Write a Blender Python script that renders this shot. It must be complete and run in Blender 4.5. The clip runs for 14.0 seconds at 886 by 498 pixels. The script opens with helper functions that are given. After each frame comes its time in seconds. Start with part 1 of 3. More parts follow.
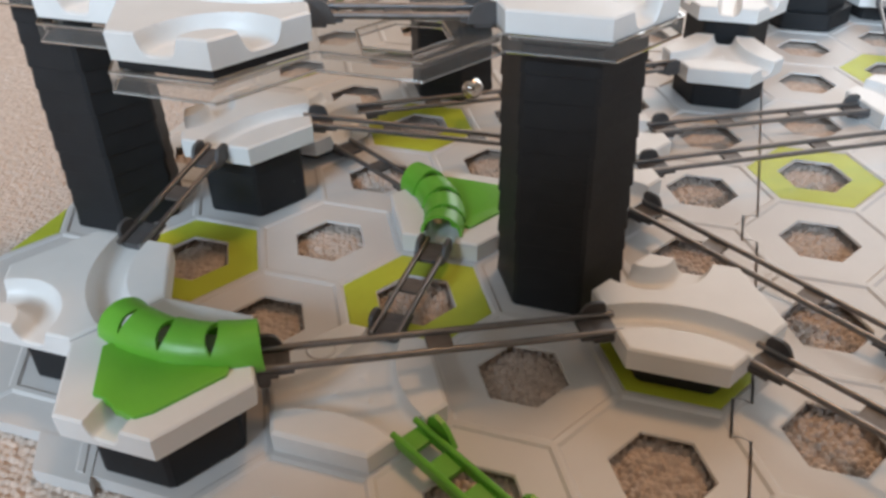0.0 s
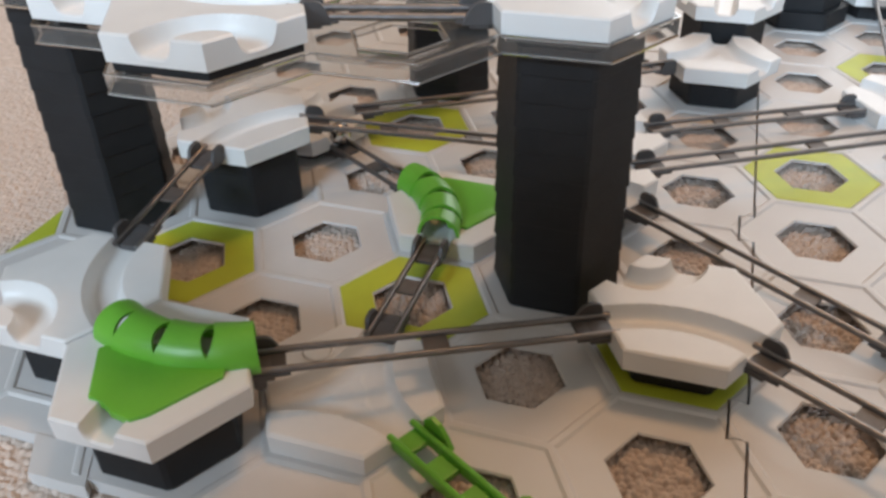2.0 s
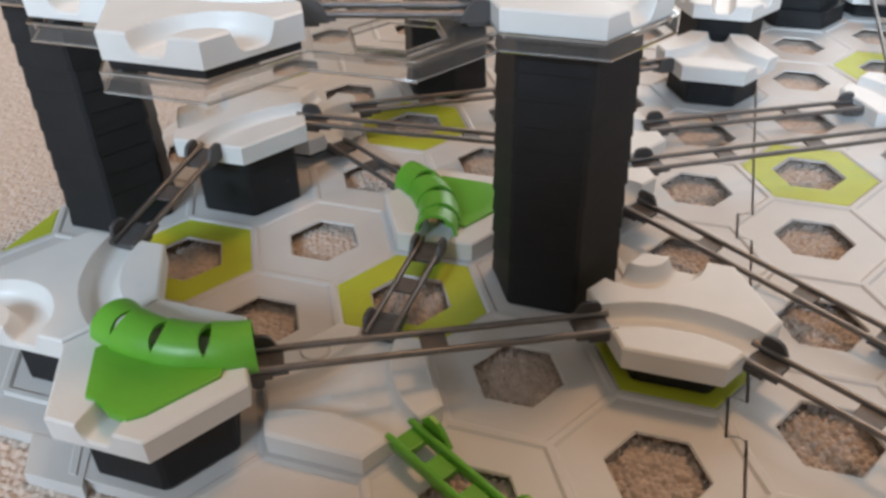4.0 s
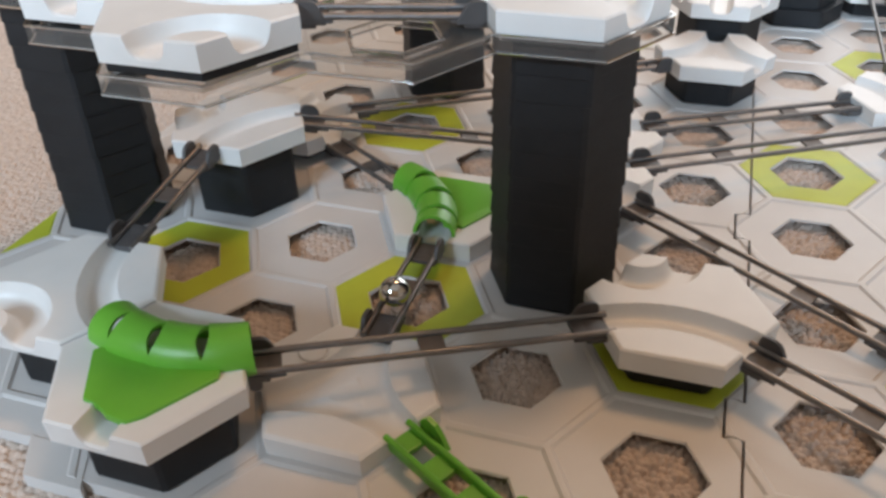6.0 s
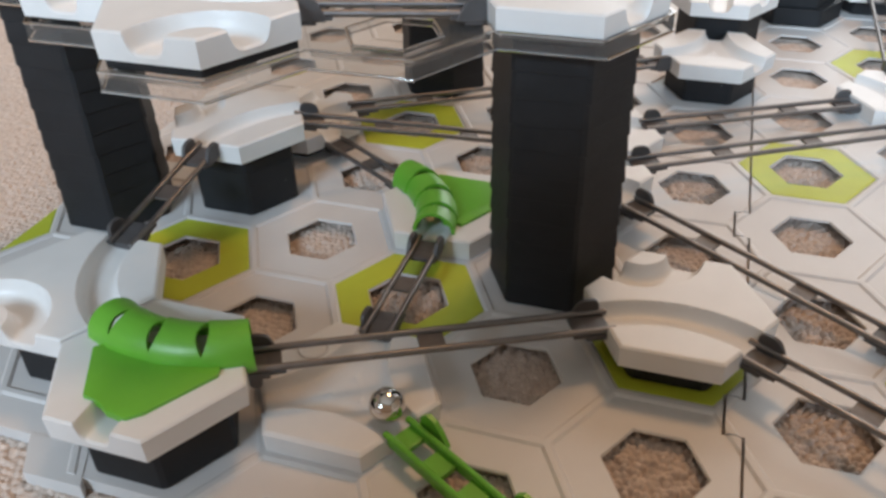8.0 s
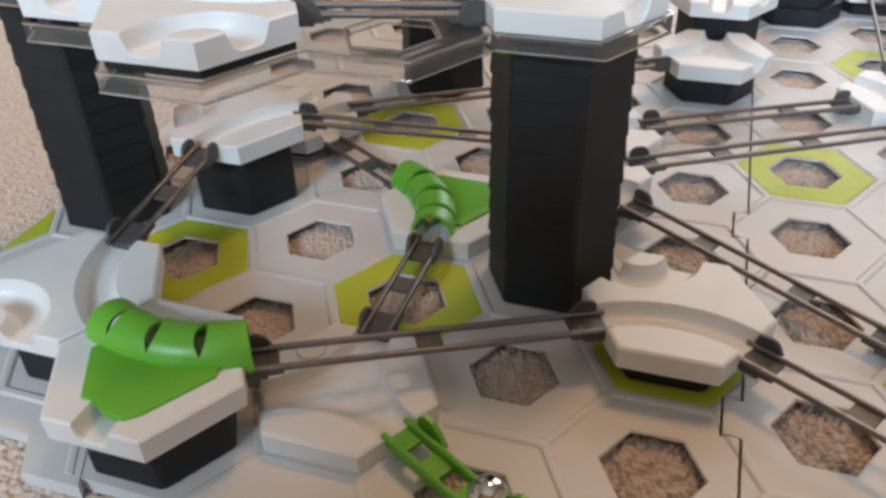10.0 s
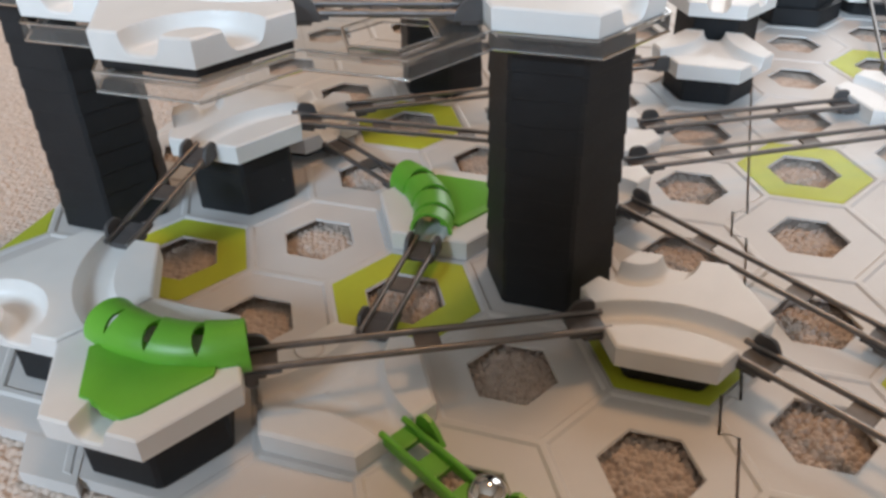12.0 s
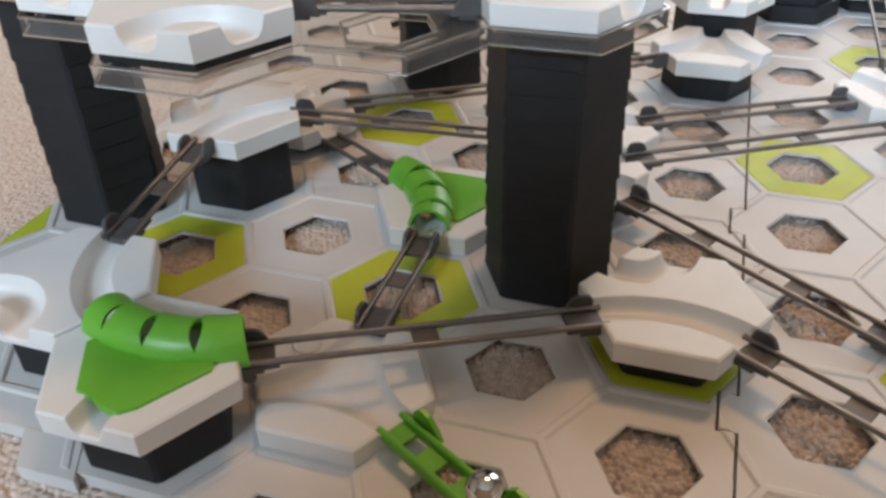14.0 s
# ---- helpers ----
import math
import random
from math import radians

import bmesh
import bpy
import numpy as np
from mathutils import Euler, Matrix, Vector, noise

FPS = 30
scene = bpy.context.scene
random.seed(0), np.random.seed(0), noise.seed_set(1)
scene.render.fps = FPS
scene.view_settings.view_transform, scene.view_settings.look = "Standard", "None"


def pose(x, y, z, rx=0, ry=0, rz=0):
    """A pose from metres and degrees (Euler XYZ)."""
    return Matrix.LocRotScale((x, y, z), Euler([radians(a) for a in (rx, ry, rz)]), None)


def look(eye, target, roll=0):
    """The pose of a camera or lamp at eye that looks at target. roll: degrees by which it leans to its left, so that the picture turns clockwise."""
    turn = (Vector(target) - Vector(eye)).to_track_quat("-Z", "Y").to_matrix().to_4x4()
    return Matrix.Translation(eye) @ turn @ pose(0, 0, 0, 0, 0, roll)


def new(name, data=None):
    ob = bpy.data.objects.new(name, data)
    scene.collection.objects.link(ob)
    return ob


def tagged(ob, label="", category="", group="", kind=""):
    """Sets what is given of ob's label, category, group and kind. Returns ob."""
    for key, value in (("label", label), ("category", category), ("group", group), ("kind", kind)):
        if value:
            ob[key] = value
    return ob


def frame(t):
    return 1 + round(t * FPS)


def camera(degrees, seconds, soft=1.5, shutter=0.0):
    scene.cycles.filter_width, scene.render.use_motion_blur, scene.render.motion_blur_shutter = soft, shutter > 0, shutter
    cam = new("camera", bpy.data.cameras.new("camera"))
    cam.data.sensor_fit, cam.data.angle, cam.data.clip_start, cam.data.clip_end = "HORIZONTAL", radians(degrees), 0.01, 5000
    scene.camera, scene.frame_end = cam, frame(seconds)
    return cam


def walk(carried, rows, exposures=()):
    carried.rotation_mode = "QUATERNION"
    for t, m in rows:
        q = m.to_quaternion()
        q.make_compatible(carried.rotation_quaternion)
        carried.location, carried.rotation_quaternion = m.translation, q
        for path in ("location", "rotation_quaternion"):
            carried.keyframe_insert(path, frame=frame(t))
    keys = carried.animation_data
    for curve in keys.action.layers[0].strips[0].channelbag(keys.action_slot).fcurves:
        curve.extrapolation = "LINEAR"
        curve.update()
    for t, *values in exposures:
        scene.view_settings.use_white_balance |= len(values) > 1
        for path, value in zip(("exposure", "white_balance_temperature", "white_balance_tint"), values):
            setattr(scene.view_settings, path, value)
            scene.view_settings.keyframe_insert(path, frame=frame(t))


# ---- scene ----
U = 0.063                      # spacing of the hexagonal grid, in metres
S3 = math.sqrt(3) / 2
R_T, T_T = 0.565, 0.148        # corner radius and thickness of a track tile, in grid units
LEV = 0.178                    # one height step, in grid units

cam = camera(56.88, 14.0, soft=3.0)
PATH = [
    (0.0, 2.4978, -4.5551, 3.3806, 55.590, 1.442, 18.366),
    (0.5, 2.4967, -4.5511, 3.3802, 55.625, 1.440, 18.338),
    (1.0, 2.4963, -4.5447, 3.3825, 55.555, 1.427, 18.255),
    (1.5, 2.4957, -4.5471, 3.3861, 55.542, 1.373, 18.196),
    (2.0, 2.5029, -4.5412, 3.3893, 55.517, 1.439, 18.188),
    (2.5, 2.4937, -4.5360, 3.3789, 55.525, 1.401, 18.061),
    (3.0, 2.4926, -4.5334, 3.3793, 55.481, 1.380, 18.015),
    (5.5, 2.5001, -4.5314, 3.3912, 55.334, 1.431, 17.889),
    (6.0, 2.5049, -4.5243, 3.3949, 55.331, 1.491, 17.887),
    (6.5, 2.5016, -4.5265, 3.3949, 55.375, 1.484, 17.827),
    (7.0, 2.5038, -4.5272, 3.3895, 55.350, 1.531, 17.844),
    (7.5, 2.5007, -4.5306, 3.3818, 55.355, 1.497, 17.818),
    (8.0, 2.5029, -4.5342, 3.3842, 55.303, 1.456, 17.828),
    (10.5, 2.5195, -4.5263, 3.3936, 55.255, 1.442, 17.919),
    (11.0, 2.5216, -4.5281, 3.3845, 55.341, 1.463, 17.900),
    (11.5, 2.5257, -4.5298, 3.3834, 55.357, 1.443, 17.901),
    (12.0, 2.5307, -4.5276, 3.3812, 55.334, 1.486, 17.900),
    (12.5, 2.5301, -4.5307, 3.3747, 55.307, 1.458, 17.898),
    (13.0, 2.5331, -4.5278, 3.3745, 55.186, 1.440, 17.912),
    (13.5, 2.5357, -4.5305, 3.3725, 55.173, 1.386, 17.919),
    (14.0, 2.5385, -4.5339, 3.3677, 55.211, 1.394, 17.883),
]
walk(cam, [(t, pose(x * U, y * U, z * U, a, b, c)) for t, x, y, z, a, b, c in PATH], exposures=[(0, 0.0, 6500, 10), (14, 0.0, 6500, 10)])

# ---- light ----
world = bpy.data.worlds.new("world")
scene.world = world
world.use_nodes = True
wn = world.node_tree
sky = wn.nodes.new("ShaderNodeTexSky")
sky.sky_type, sky.sun_disc, sky.sun_elevation, sky.sun_rotation = "NISHITA", False, radians(38), radians(200)
wn.links.new(sky.outputs[0], wn.nodes["Background"].inputs[0])
wn.nodes["Background"].inputs[1].default_value = 0.1


def window_light(name, m, w, h, watts, colour):
    lamp = bpy.data.lights.new(name, "AREA")
    lamp.shape, lamp.size, lamp.size_y, lamp.energy, lamp.color = "RECTANGLE", w, h, watts, colour
    ob = new(name, lamp)
    ob.matrix_world = m
    return ob


window_light("window_light", look((-0.4, -2.55, 1.5), (-0.1, 0.0, 0.1)), 1.1, 0.62, 76, (0.61, 0.79, 0.97))
# the second south lamp is a made-up fill, added to lift the right side
window_light("side_fill_light", look((1.6, -2.55, 1.5), (0.3, 0.1, 0.0)), 0.95, 0.62, 64, (0.60, 0.79, 1.0))
window_light("door_light", look((0.62, 2.14, 0.98), (0.25, 0.0, 0.0)), 1.6, 1.7, 25.5, (0.95, 0.96, 0.95))
window_light("ceiling_light", look((0.35, 0.95, 2.3), (0.2, 0.0, 0.0)), 0.4, 0.4, 17.5, (1.0, 0.56, 0.27))

# ---- materials ----


def material(name, colour, rough=0.45, metal=0.0, vary=0.05, scale=90.0, bump=0.0, bump_scale=900.0, colour2=None, spec=0.5, coat=0.0):
    """Principled surface with a broad tint change, a fine grain in the gloss and a fine relief."""
    mat = bpy.data.materials.new(name)
    mat.use_nodes = True
    nt = mat.node_tree
    b = nt.nodes["Principled BSDF"]
    co = nt.nodes.new("ShaderNodeTexCoord")
    n1, n2 = nt.nodes.new("ShaderNodeTexNoise"), nt.nodes.new("ShaderNodeTexNoise")
    n1.inputs["Scale"].default_value, n1.inputs["Detail"].default_value = scale, 5
    n2.inputs["Scale"].default_value, n2.inputs["Detail"].default_value = bump_scale, 3
    for n in (n1, n2):
        nt.links.new(co.outputs["Object"], n.inputs["Vector"])
    ramp = nt.nodes.new("ShaderNodeValToRGB")
    ramp.color_ramp.elements[0].position, ramp.color_ramp.elements[1].position = 0.3, 0.7
    c2 = colour2 or [c * (1 - vary) for c in colour]
    ramp.color_ramp.elements[0].color = (*c2, 1)
    ramp.color_ramp.elements[1].color = (*colour, 1)
    nt.links.new(n1.outputs["Fac"], ramp.inputs["Fac"])
    nt.links.new(ramp.outputs["Color"], b.inputs["Base Color"])
    mr = nt.nodes.new("ShaderNodeMapRange")
    mr.inputs["To Min"].default_value, mr.inputs["To Max"].default_value = rough * 0.82, min(1, rough * 1.18)
    nt.links.new(n2.outputs["Fac"], mr.inputs["Value"])
    nt.links.new(mr.outputs["Result"], b.inputs["Roughness"])
    b.inputs["Metallic"].default_value = metal
    b.inputs["Specular IOR Level"].default_value = spec
    b.inputs["Coat Weight"].default_value = coat
    if bump:
        bp = nt.nodes.new("ShaderNodeBump")
        bp.inputs["Strength"].default_value, bp.inputs["Distance"].default_value = bump, 0.0004
        nt.links.new(n2.outputs["Fac"], bp.inputs["Height"])
        nt.links.new(bp.outputs["Normal"], b.inputs["Normal"])
    return mat


def dusty(mat):
    """Sparse pale dust specks over a dark surface."""
    nt = mat.node_tree
    b = nt.nodes["Principled BSDF"]
    base = b.inputs["Base Color"].links[0].from_socket
    co, vo = nt.nodes.new("ShaderNodeTexCoord"), nt.nodes.new("ShaderNodeTexVoronoi")
    vo.inputs["Scale"].default_value = 110
    nt.links.new(co.outputs["Object"], vo.inputs["Vector"])
    near, some, both = (nt.nodes.new("ShaderNodeMath") for _ in range(3))
    near.operation, some.operation, both.operation = "LESS_THAN", "GREATER_THAN", "MULTIPLY"
    near.inputs[1].default_value, some.inputs[1].default_value = 0.028, 0.65
    part_of = nt.nodes.new("ShaderNodeSeparateColor")
    nt.links.new(vo.outputs["Color"], part_of.inputs[0])
    nt.links.new(vo.outputs["Distance"], near.inputs[0])
    nt.links.new(part_of.outputs[0], some.inputs[0])
    nt.links.new(near.outputs[0], both.inputs[0])
    nt.links.new(some.outputs[0], both.inputs[1])
    mix = nt.nodes.new("ShaderNodeMix")
    mix.data_type = "RGBA"
    nt.links.new(both.outputs[0], mix.inputs["Factor"])
    nt.links.new(base, mix.inputs[6])
    mix.inputs[7].default_value = (0.35, 0.34, 0.33, 1)
    nt.links.new(mix.outputs[2], b.inputs["Base Color"])


WHITE = material("white_plastic", (0.765, 0.76, 0.745), 0.38, vary=0.04, bump=0.06)
PLATE = material("base_plate_plastic", (0.67, 0.655, 0.64), 0.42, vary=0.06, scale=40, bump=0.10)
LIME = material("lime_print", (0.53, 0.60, 0.05), 0.46, vary=0.10, scale=60, bump=0.08, spec=0.42)
GREEN = material("green_plastic", (0.15, 0.46, 0.04), 0.36, vary=0.08, bump=0.05)
BLACK = material("black_plastic", (0.0185, 0.0198, 0.0222), 0.55, vary=0.3, bump=0.15, spec=0.3)
dusty(BLACK)
DARK = material("dark_grey_plastic", (0.085, 0.08, 0.08), 0.45, vary=0.2, bump=0.1)
STEEL = material("rail_steel", (0.24, 0.228, 0.224), 0.42, metal=0.8, vary=0.2, scale=200)
TIE = material("dull_tie_metal", (0.16, 0.145, 0.135), 0.55, metal=0.5, vary=0.25, scale=200)
CHROME = material("chromed_steel", (0.72, 0.70, 0.68), 0.06, metal=1.0, vary=0.03)
CARPET = material("beige_carpet", (0.68, 0.575, 0.50), 0.95, scale=300, colour2=(0.51, 0.415, 0.35), bump=0.5, bump_scale=1500, spec=0.1)
WALL = material("tan_wall_paint", (0.30, 0.225, 0.155), 0.8, scale=3, bump=0.1, bump_scale=300)
CEIL = material("ceiling_paint", (0.42, 0.37, 0.31), 0.85, scale=3)


def clear_material(name, milk):
    """Clear acrylic sheet: see-through, a little milky, with gloss that grows at a slant."""
    mat = bpy.data.materials.new(name)
    mat.use_nodes = True
    nt = mat.node_tree
    nt.nodes.remove(nt.nodes["Principled BSDF"])
    tr, gl, di = nt.nodes.new("ShaderNodeBsdfTransparent"), nt.nodes.new("ShaderNodeBsdfGlossy"), nt.nodes.new("ShaderNodeBsdfDiffuse")
    fr, m1, m2 = nt.nodes.new("ShaderNodeFresnel"), nt.nodes.new("ShaderNodeMixShader"), nt.nodes.new("ShaderNodeMixShader")
    tr.inputs["Color"].default_value = (0.86, 0.85, 0.83, 1)
    gl.inputs["Roughness"].default_value = 0.10
    di.inputs["Color"].default_value = (0.8, 0.79, 0.77, 1)
    fr.inputs["IOR"].default_value = 1.45
    m1.inputs[0].default_value = milk
    nt.links.new(tr.outputs[0], m1.inputs[1])
    nt.links.new(di.outputs[0], m1.inputs[2])
    nt.links.new(fr.outputs[0], m2.inputs[0])
    nt.links.new(m1.outputs[0], m2.inputs[1])
    nt.links.new(gl.outputs[0], m2.inputs[2])
    nt.links.new(m2.outputs[0], nt.nodes["Material Output"].inputs["Surface"])
    return mat


CLEAR = clear_material("clear_acrylic", 0.07)
CLEAR_EDGE = clear_material("clear_acrylic_edge", 0.20)

# ---- building blocks (meshes in grid units, scaled to metres on linking) ----


def part(name, bm, mat, parent=None, label="", m=None, smooth=None):
    me = bpy.data.meshes.new(name)
    bm.to_mesh(me)
    bm.free()
    me.transform(Matrix.Scale(U, 4))
    me.materials.append(mat)
    if smooth:
        me.shade_smooth()
        me.set_sharp_from_angle(angle=radians(smooth))
    ob = new(name, me)
    if parent is not None:
        ob.parent = parent
    if m is not None:
        ob.matrix_basis = m
    if label:
        tagged(ob, label)
    return ob


def thing(name, m, label, category, group=""):
    ob = new(name)
    ob.empty_display_size = 0.01
    ob.matrix_basis = m
    return tagged(ob, label, category, group)


def cell(i, j):
    return S3 * i, j - 0.5 * i


def at(i, j, z=0.0, turn=0.0):
    x, y = cell(i, j)
    return pose(x * U, y * U, z * U, 0, 0, turn)


def hexagon(r, cx=0.0, cy=0.0, start=0.0):
    return [(cx + r * math.cos(radians(start + 60 * k)), cy + r * math.sin(radians(start + 60 * k))) for k in range(6)]


def prism(bm, pts, z0, z1, bevel=0.0):
    """An upright prism over an outline, its edges rounded."""
    lo = [bm.verts.new((x, y, z0)) for x, y in pts]
    hi = [bm.verts.new((x, y, z1)) for x, y in pts]
    n = len(pts)
    fs = [bm.faces.new(lo[::-1]), bm.faces.new(hi)]
    fs += [bm.faces.new((lo[k], lo[(k + 1) % n], hi[(k + 1) % n], hi[k])) for k in range(n)]
    if bevel:
        es = list({e for f in fs for e in f.edges})
        bmesh.ops.bevel(bm, geom=es, offset=bevel, segments=2, affect="EDGES", profile=0.6)


def box(bm, x0, x1, y0, y1, z0, z1, bevel=0.0):
    prism(bm, [(x0, y0), (x1, y0), (x1, y1), (x0, y1)], z0, z1, bevel)


def tube(bm, pts, r, seg=10, caps=True):
    """A round bar along a line of points."""
    pts = [Vector(p) for p in pts]
    rings = []
    for k, p in enumerate(pts):
        d = (pts[min(k + 1, len(pts) - 1)] - pts[max(k - 1, 0)]).normalized()
        side = d.cross(Vector((0, 0, 1)))
        side = side.normalized() if side.length > 1e-4 else Vector((1, 0, 0))
        up = side.cross(d)
        rings.append([bm.verts.new(p + r * (math.cos(2 * math.pi * s / seg) * side + math.sin(2 * math.pi * s / seg) * up)) for s in range(seg)])
    for a, b in zip(rings, rings[1:]):
        for s in range(seg):
            bm.faces.new((a[s], a[(s + 1) % seg], b[(s + 1) % seg], b[s]))
    if caps:
        bm.faces.new(rings[0][::-1])
        bm.faces.new(rings[-1])


def groove(dist, half, depth):
    """Depth of a round-bottomed channel at a distance from its middle line."""
    u = dist / half
    return depth * (1 - u ** 5) ** 1.1 if u < 1 else 0.0


def arc_dist(x, y, mid, wide):
    """Distance from the middle line of a channel that turns between two sides of a tile about the direction mid."""
    ap = R_T * S3
    d, r = (2 * ap, 1.5 * R_T) if wide else (R_T, 0.5 * R_T)
    return abs(math.hypot(x - d * math.cos(radians(mid)), y - d * math.sin(radians(mid))) - r)


def relief_tile(bm, r, z0, z1, depth, n=72, bevel=0.014):
    """A hexagonal tile whose top is carved by depth(x, y)."""
    verts = {}

    def corner(k):
        return Vector((r * math.cos(radians(60 * k)), r * math.sin(radians(60 * k))))

    c0, c1 = corner(0), corner(1)
    for a in range(-n, n + 1):
        for b in range(-n, n + 1):
            if abs(a + b) <= n:
                p = (c0 * a + c1 * b) / n
                ring = max(abs(a), abs(b), abs(a + b))
                edge = (n - ring) / n * r * S3
                z = z1 - depth(p.x, p.y)
                if edge < bevel:
                    z -= (bevel - edge) * 0.8
                verts[a, b] = bm.verts.new((p.x, p.y, z))
    for a in range(-n, n + 1):
        for b in range(-n, n + 1):
            if (a, b) in verts and (a + 1, b) in verts and (a, b + 1) in verts:
                bm.faces.new((verts[a, b], verts[a + 1, b], verts[a, b + 1]))
            if (a, b) in verts and (a + 1, b) in verts and (a + 1, b - 1) in verts:
                bm.faces.new((verts[a, b], verts[a + 1, b - 1], verts[a + 1, b]))
    rim = []
    for k in range(6):
        ca, cc = [(n, 0), (0, n), (-n, n), (-n, 0), (0, -n), (n, -n)][k], [(0, n), (-n, n), (-n, 0), (0, -n), (n, -n), (n, 0)][k]
        for s in range(n):
            rim.append((ca[0] + (cc[0] - ca[0]) * s // n, ca[1] + (cc[1] - ca[1]) * s // n))
    low = [bm.verts.new((verts[q].co.x * 0.992, verts[q].co.y * 0.992, z0)) for q in rim]
    for k in range(len(rim)):
        k2 = (k + 1) % len(rim)
        bm.faces.new((low[k], low[k2], verts[rim[k2]], verts[rim[k]]))
    bm.faces.new(low[::-1])


def curve_depth(x, y, mid=270.0, block=120.0):
    d = groove(arc_dist(x, y, mid, True), 0.115, 0.088)
    return max(d, groove(arc_dist(x, y, block, False), 0.116, 0.105))


def straight_depth(x, y):
    d = groove(abs(x), 0.115, 0.085)
    return max(d, groove(arc_dist(x, y, 0, False), 0.09, 0.06), groove(arc_dist(x, y, 180, False), 0.09, 0.06))


def junction_depth(x, y, half=0.108, deep=0.098):
    d = max(groove(arc_dist(x, y, m, True), half, deep) for m in (30, 150, 270))
    return max(d, groove(math.hypot(x, y), 0.17, deep))


MADE = {}


def tile_body(kind, parent, lift):
    """The white body of a track tile; alike tiles share one mesh."""
    if kind not in MADE:
        bm = bmesh.new()
        relief_tile(bm, R_T, 0, T_T, {"curve": curve_depth, "straight": straight_depth, "junction": junction_depth}[kind])
        ob = part("tile", bm, WHITE, parent, smooth=40)
        MADE[kind] = ob.data
    else:
        ob = new("tile", MADE[kind])
        ob.parent = parent
    ob.matrix_basis = pose(0, 0, lift * U)


def height_block(bm, z0, z1, r=0.428, taper=0.0):
    """A black height piece: a hexagon with blunt corners that narrows by taper towards its top."""
    def outline(q):
        pts = []
        for k in range(6):
            for d in (-2.2, 2.2):
                a = radians(60 * k + d)
                pts.append((q * 0.985 * math.cos(a), q * 0.985 * math.sin(a)))
        return pts
    lo, hi = 1.0 + 0.6 * taper, 1.0 - 0.4 * taper
    levels = [(lo - 0.006, z0), (lo, z0 + 0.002), (hi, z1 - 0.002), (hi - 0.006, z1)]
    rings = [[bm.verts.new((x, y, z)) for x, y in outline(r * f)] for f, z in levels]
    n = 12
    for a, b in zip(rings, rings[1:]):
        for k in range(n):
            bm.faces.new((a[k], a[(k + 1) % n], b[(k + 1) % n], b[k]))
    bm.faces.new(rings[0][::-1])
    bm.faces.new(rings[-1])


rnd = random.Random(7)


def stack(parent, count, high):
    """Tapered height pieces one on another, as parts of a tower; all share one mesh."""
    step = high / count
    if "stack" not in MADE:
        bm = bmesh.new()
        height_block(bm, 0, step, taper=0.029)
        me = bpy.data.meshes.new("height_piece")
        bm.to_mesh(me)
        bm.free()
        me.transform(Matrix.Scale(U, 4))
        me.materials.append(BLACK)
        MADE["stack"] = me
    for k in range(count):
        ob = new("height_piece", MADE["stack"])
        ob.parent = parent
        ob.matrix_basis = pose(rnd.uniform(-0.003, 0.003) * U, rnd.uniform(-0.003, 0.003) * U, k * step * U, 0, 0, 60 * rnd.randrange(6) + rnd.uniform(-0.6, 0.6))


# ---- room ----
def room():
    bm = bmesh.new()
    box(bm, -2.0 / U, 2.6 / U, -2.6 / U, 2.6 / U, -3.0, -0.128)
    tagged(part("floor", bm, CARPET), "beige looped carpet on the floor", "floor", kind="structure")
    f = 1 / U
    # each wall: its extent, and the window openings along it with sill and head
    walls = (("wall_west", -2.1, -2.0, -2.6, 2.2), ("wall_east", 2.6, 2.7, -2.6, 2.2),
             # the right south opening is added to go with the side fill
             ("wall_north", -2.1, 2.7, 2.2, 2.3, (-0.22, 1.46, 0.08, 1.9)), ("wall_south", -2.1, 2.7, -2.7, -2.6, (-0.98, 0.18, 1.14, 1.86), (1.1, 2.1, 1.14, 1.86)))
    for name, x0, x1, y0, y1, *gaps in walls:
        bm = bmesh.new()
        for a, b, lo, hi in gaps:
            box(bm, x0 * f, a * f, y0 * f, y1 * f, -3, 2.4 * f)
            box(bm, a * f, b * f, y0 * f, y1 * f, -3, lo * f)
            box(bm, a * f, b * f, y0 * f, y1 * f, hi * f, 2.4 * f)
            x0 = b
        box(bm, x0 * f, x1 * f, y0 * f, y1 * f, -3, 2.4 * f)
        tagged(part(name, bm, WALL), "plain tan painted wall", "wall", kind="structure")
    # unseen block, added to keep the south window light off the near area
    bm = bmesh.new()
    box(bm, -0.018 / U, 0.42 / U, -0.42 / U, -0.365 / U, -1.0, 0.30 / U, 0.1)
    tagged(part("shade_block", bm, WALL), "unseen low tan block added to shade the near play area", "wall", kind="structure")
    bm = bmesh.new()
    box(bm, -2.1 / U, 2.7 / U, -2.7 / U, 2.7 / U, 2.4 / U, 2.5 / U)
    tagged(part("ceiling", bm, CEIL), "plain white ceiling", "ceiling", kind="structure")


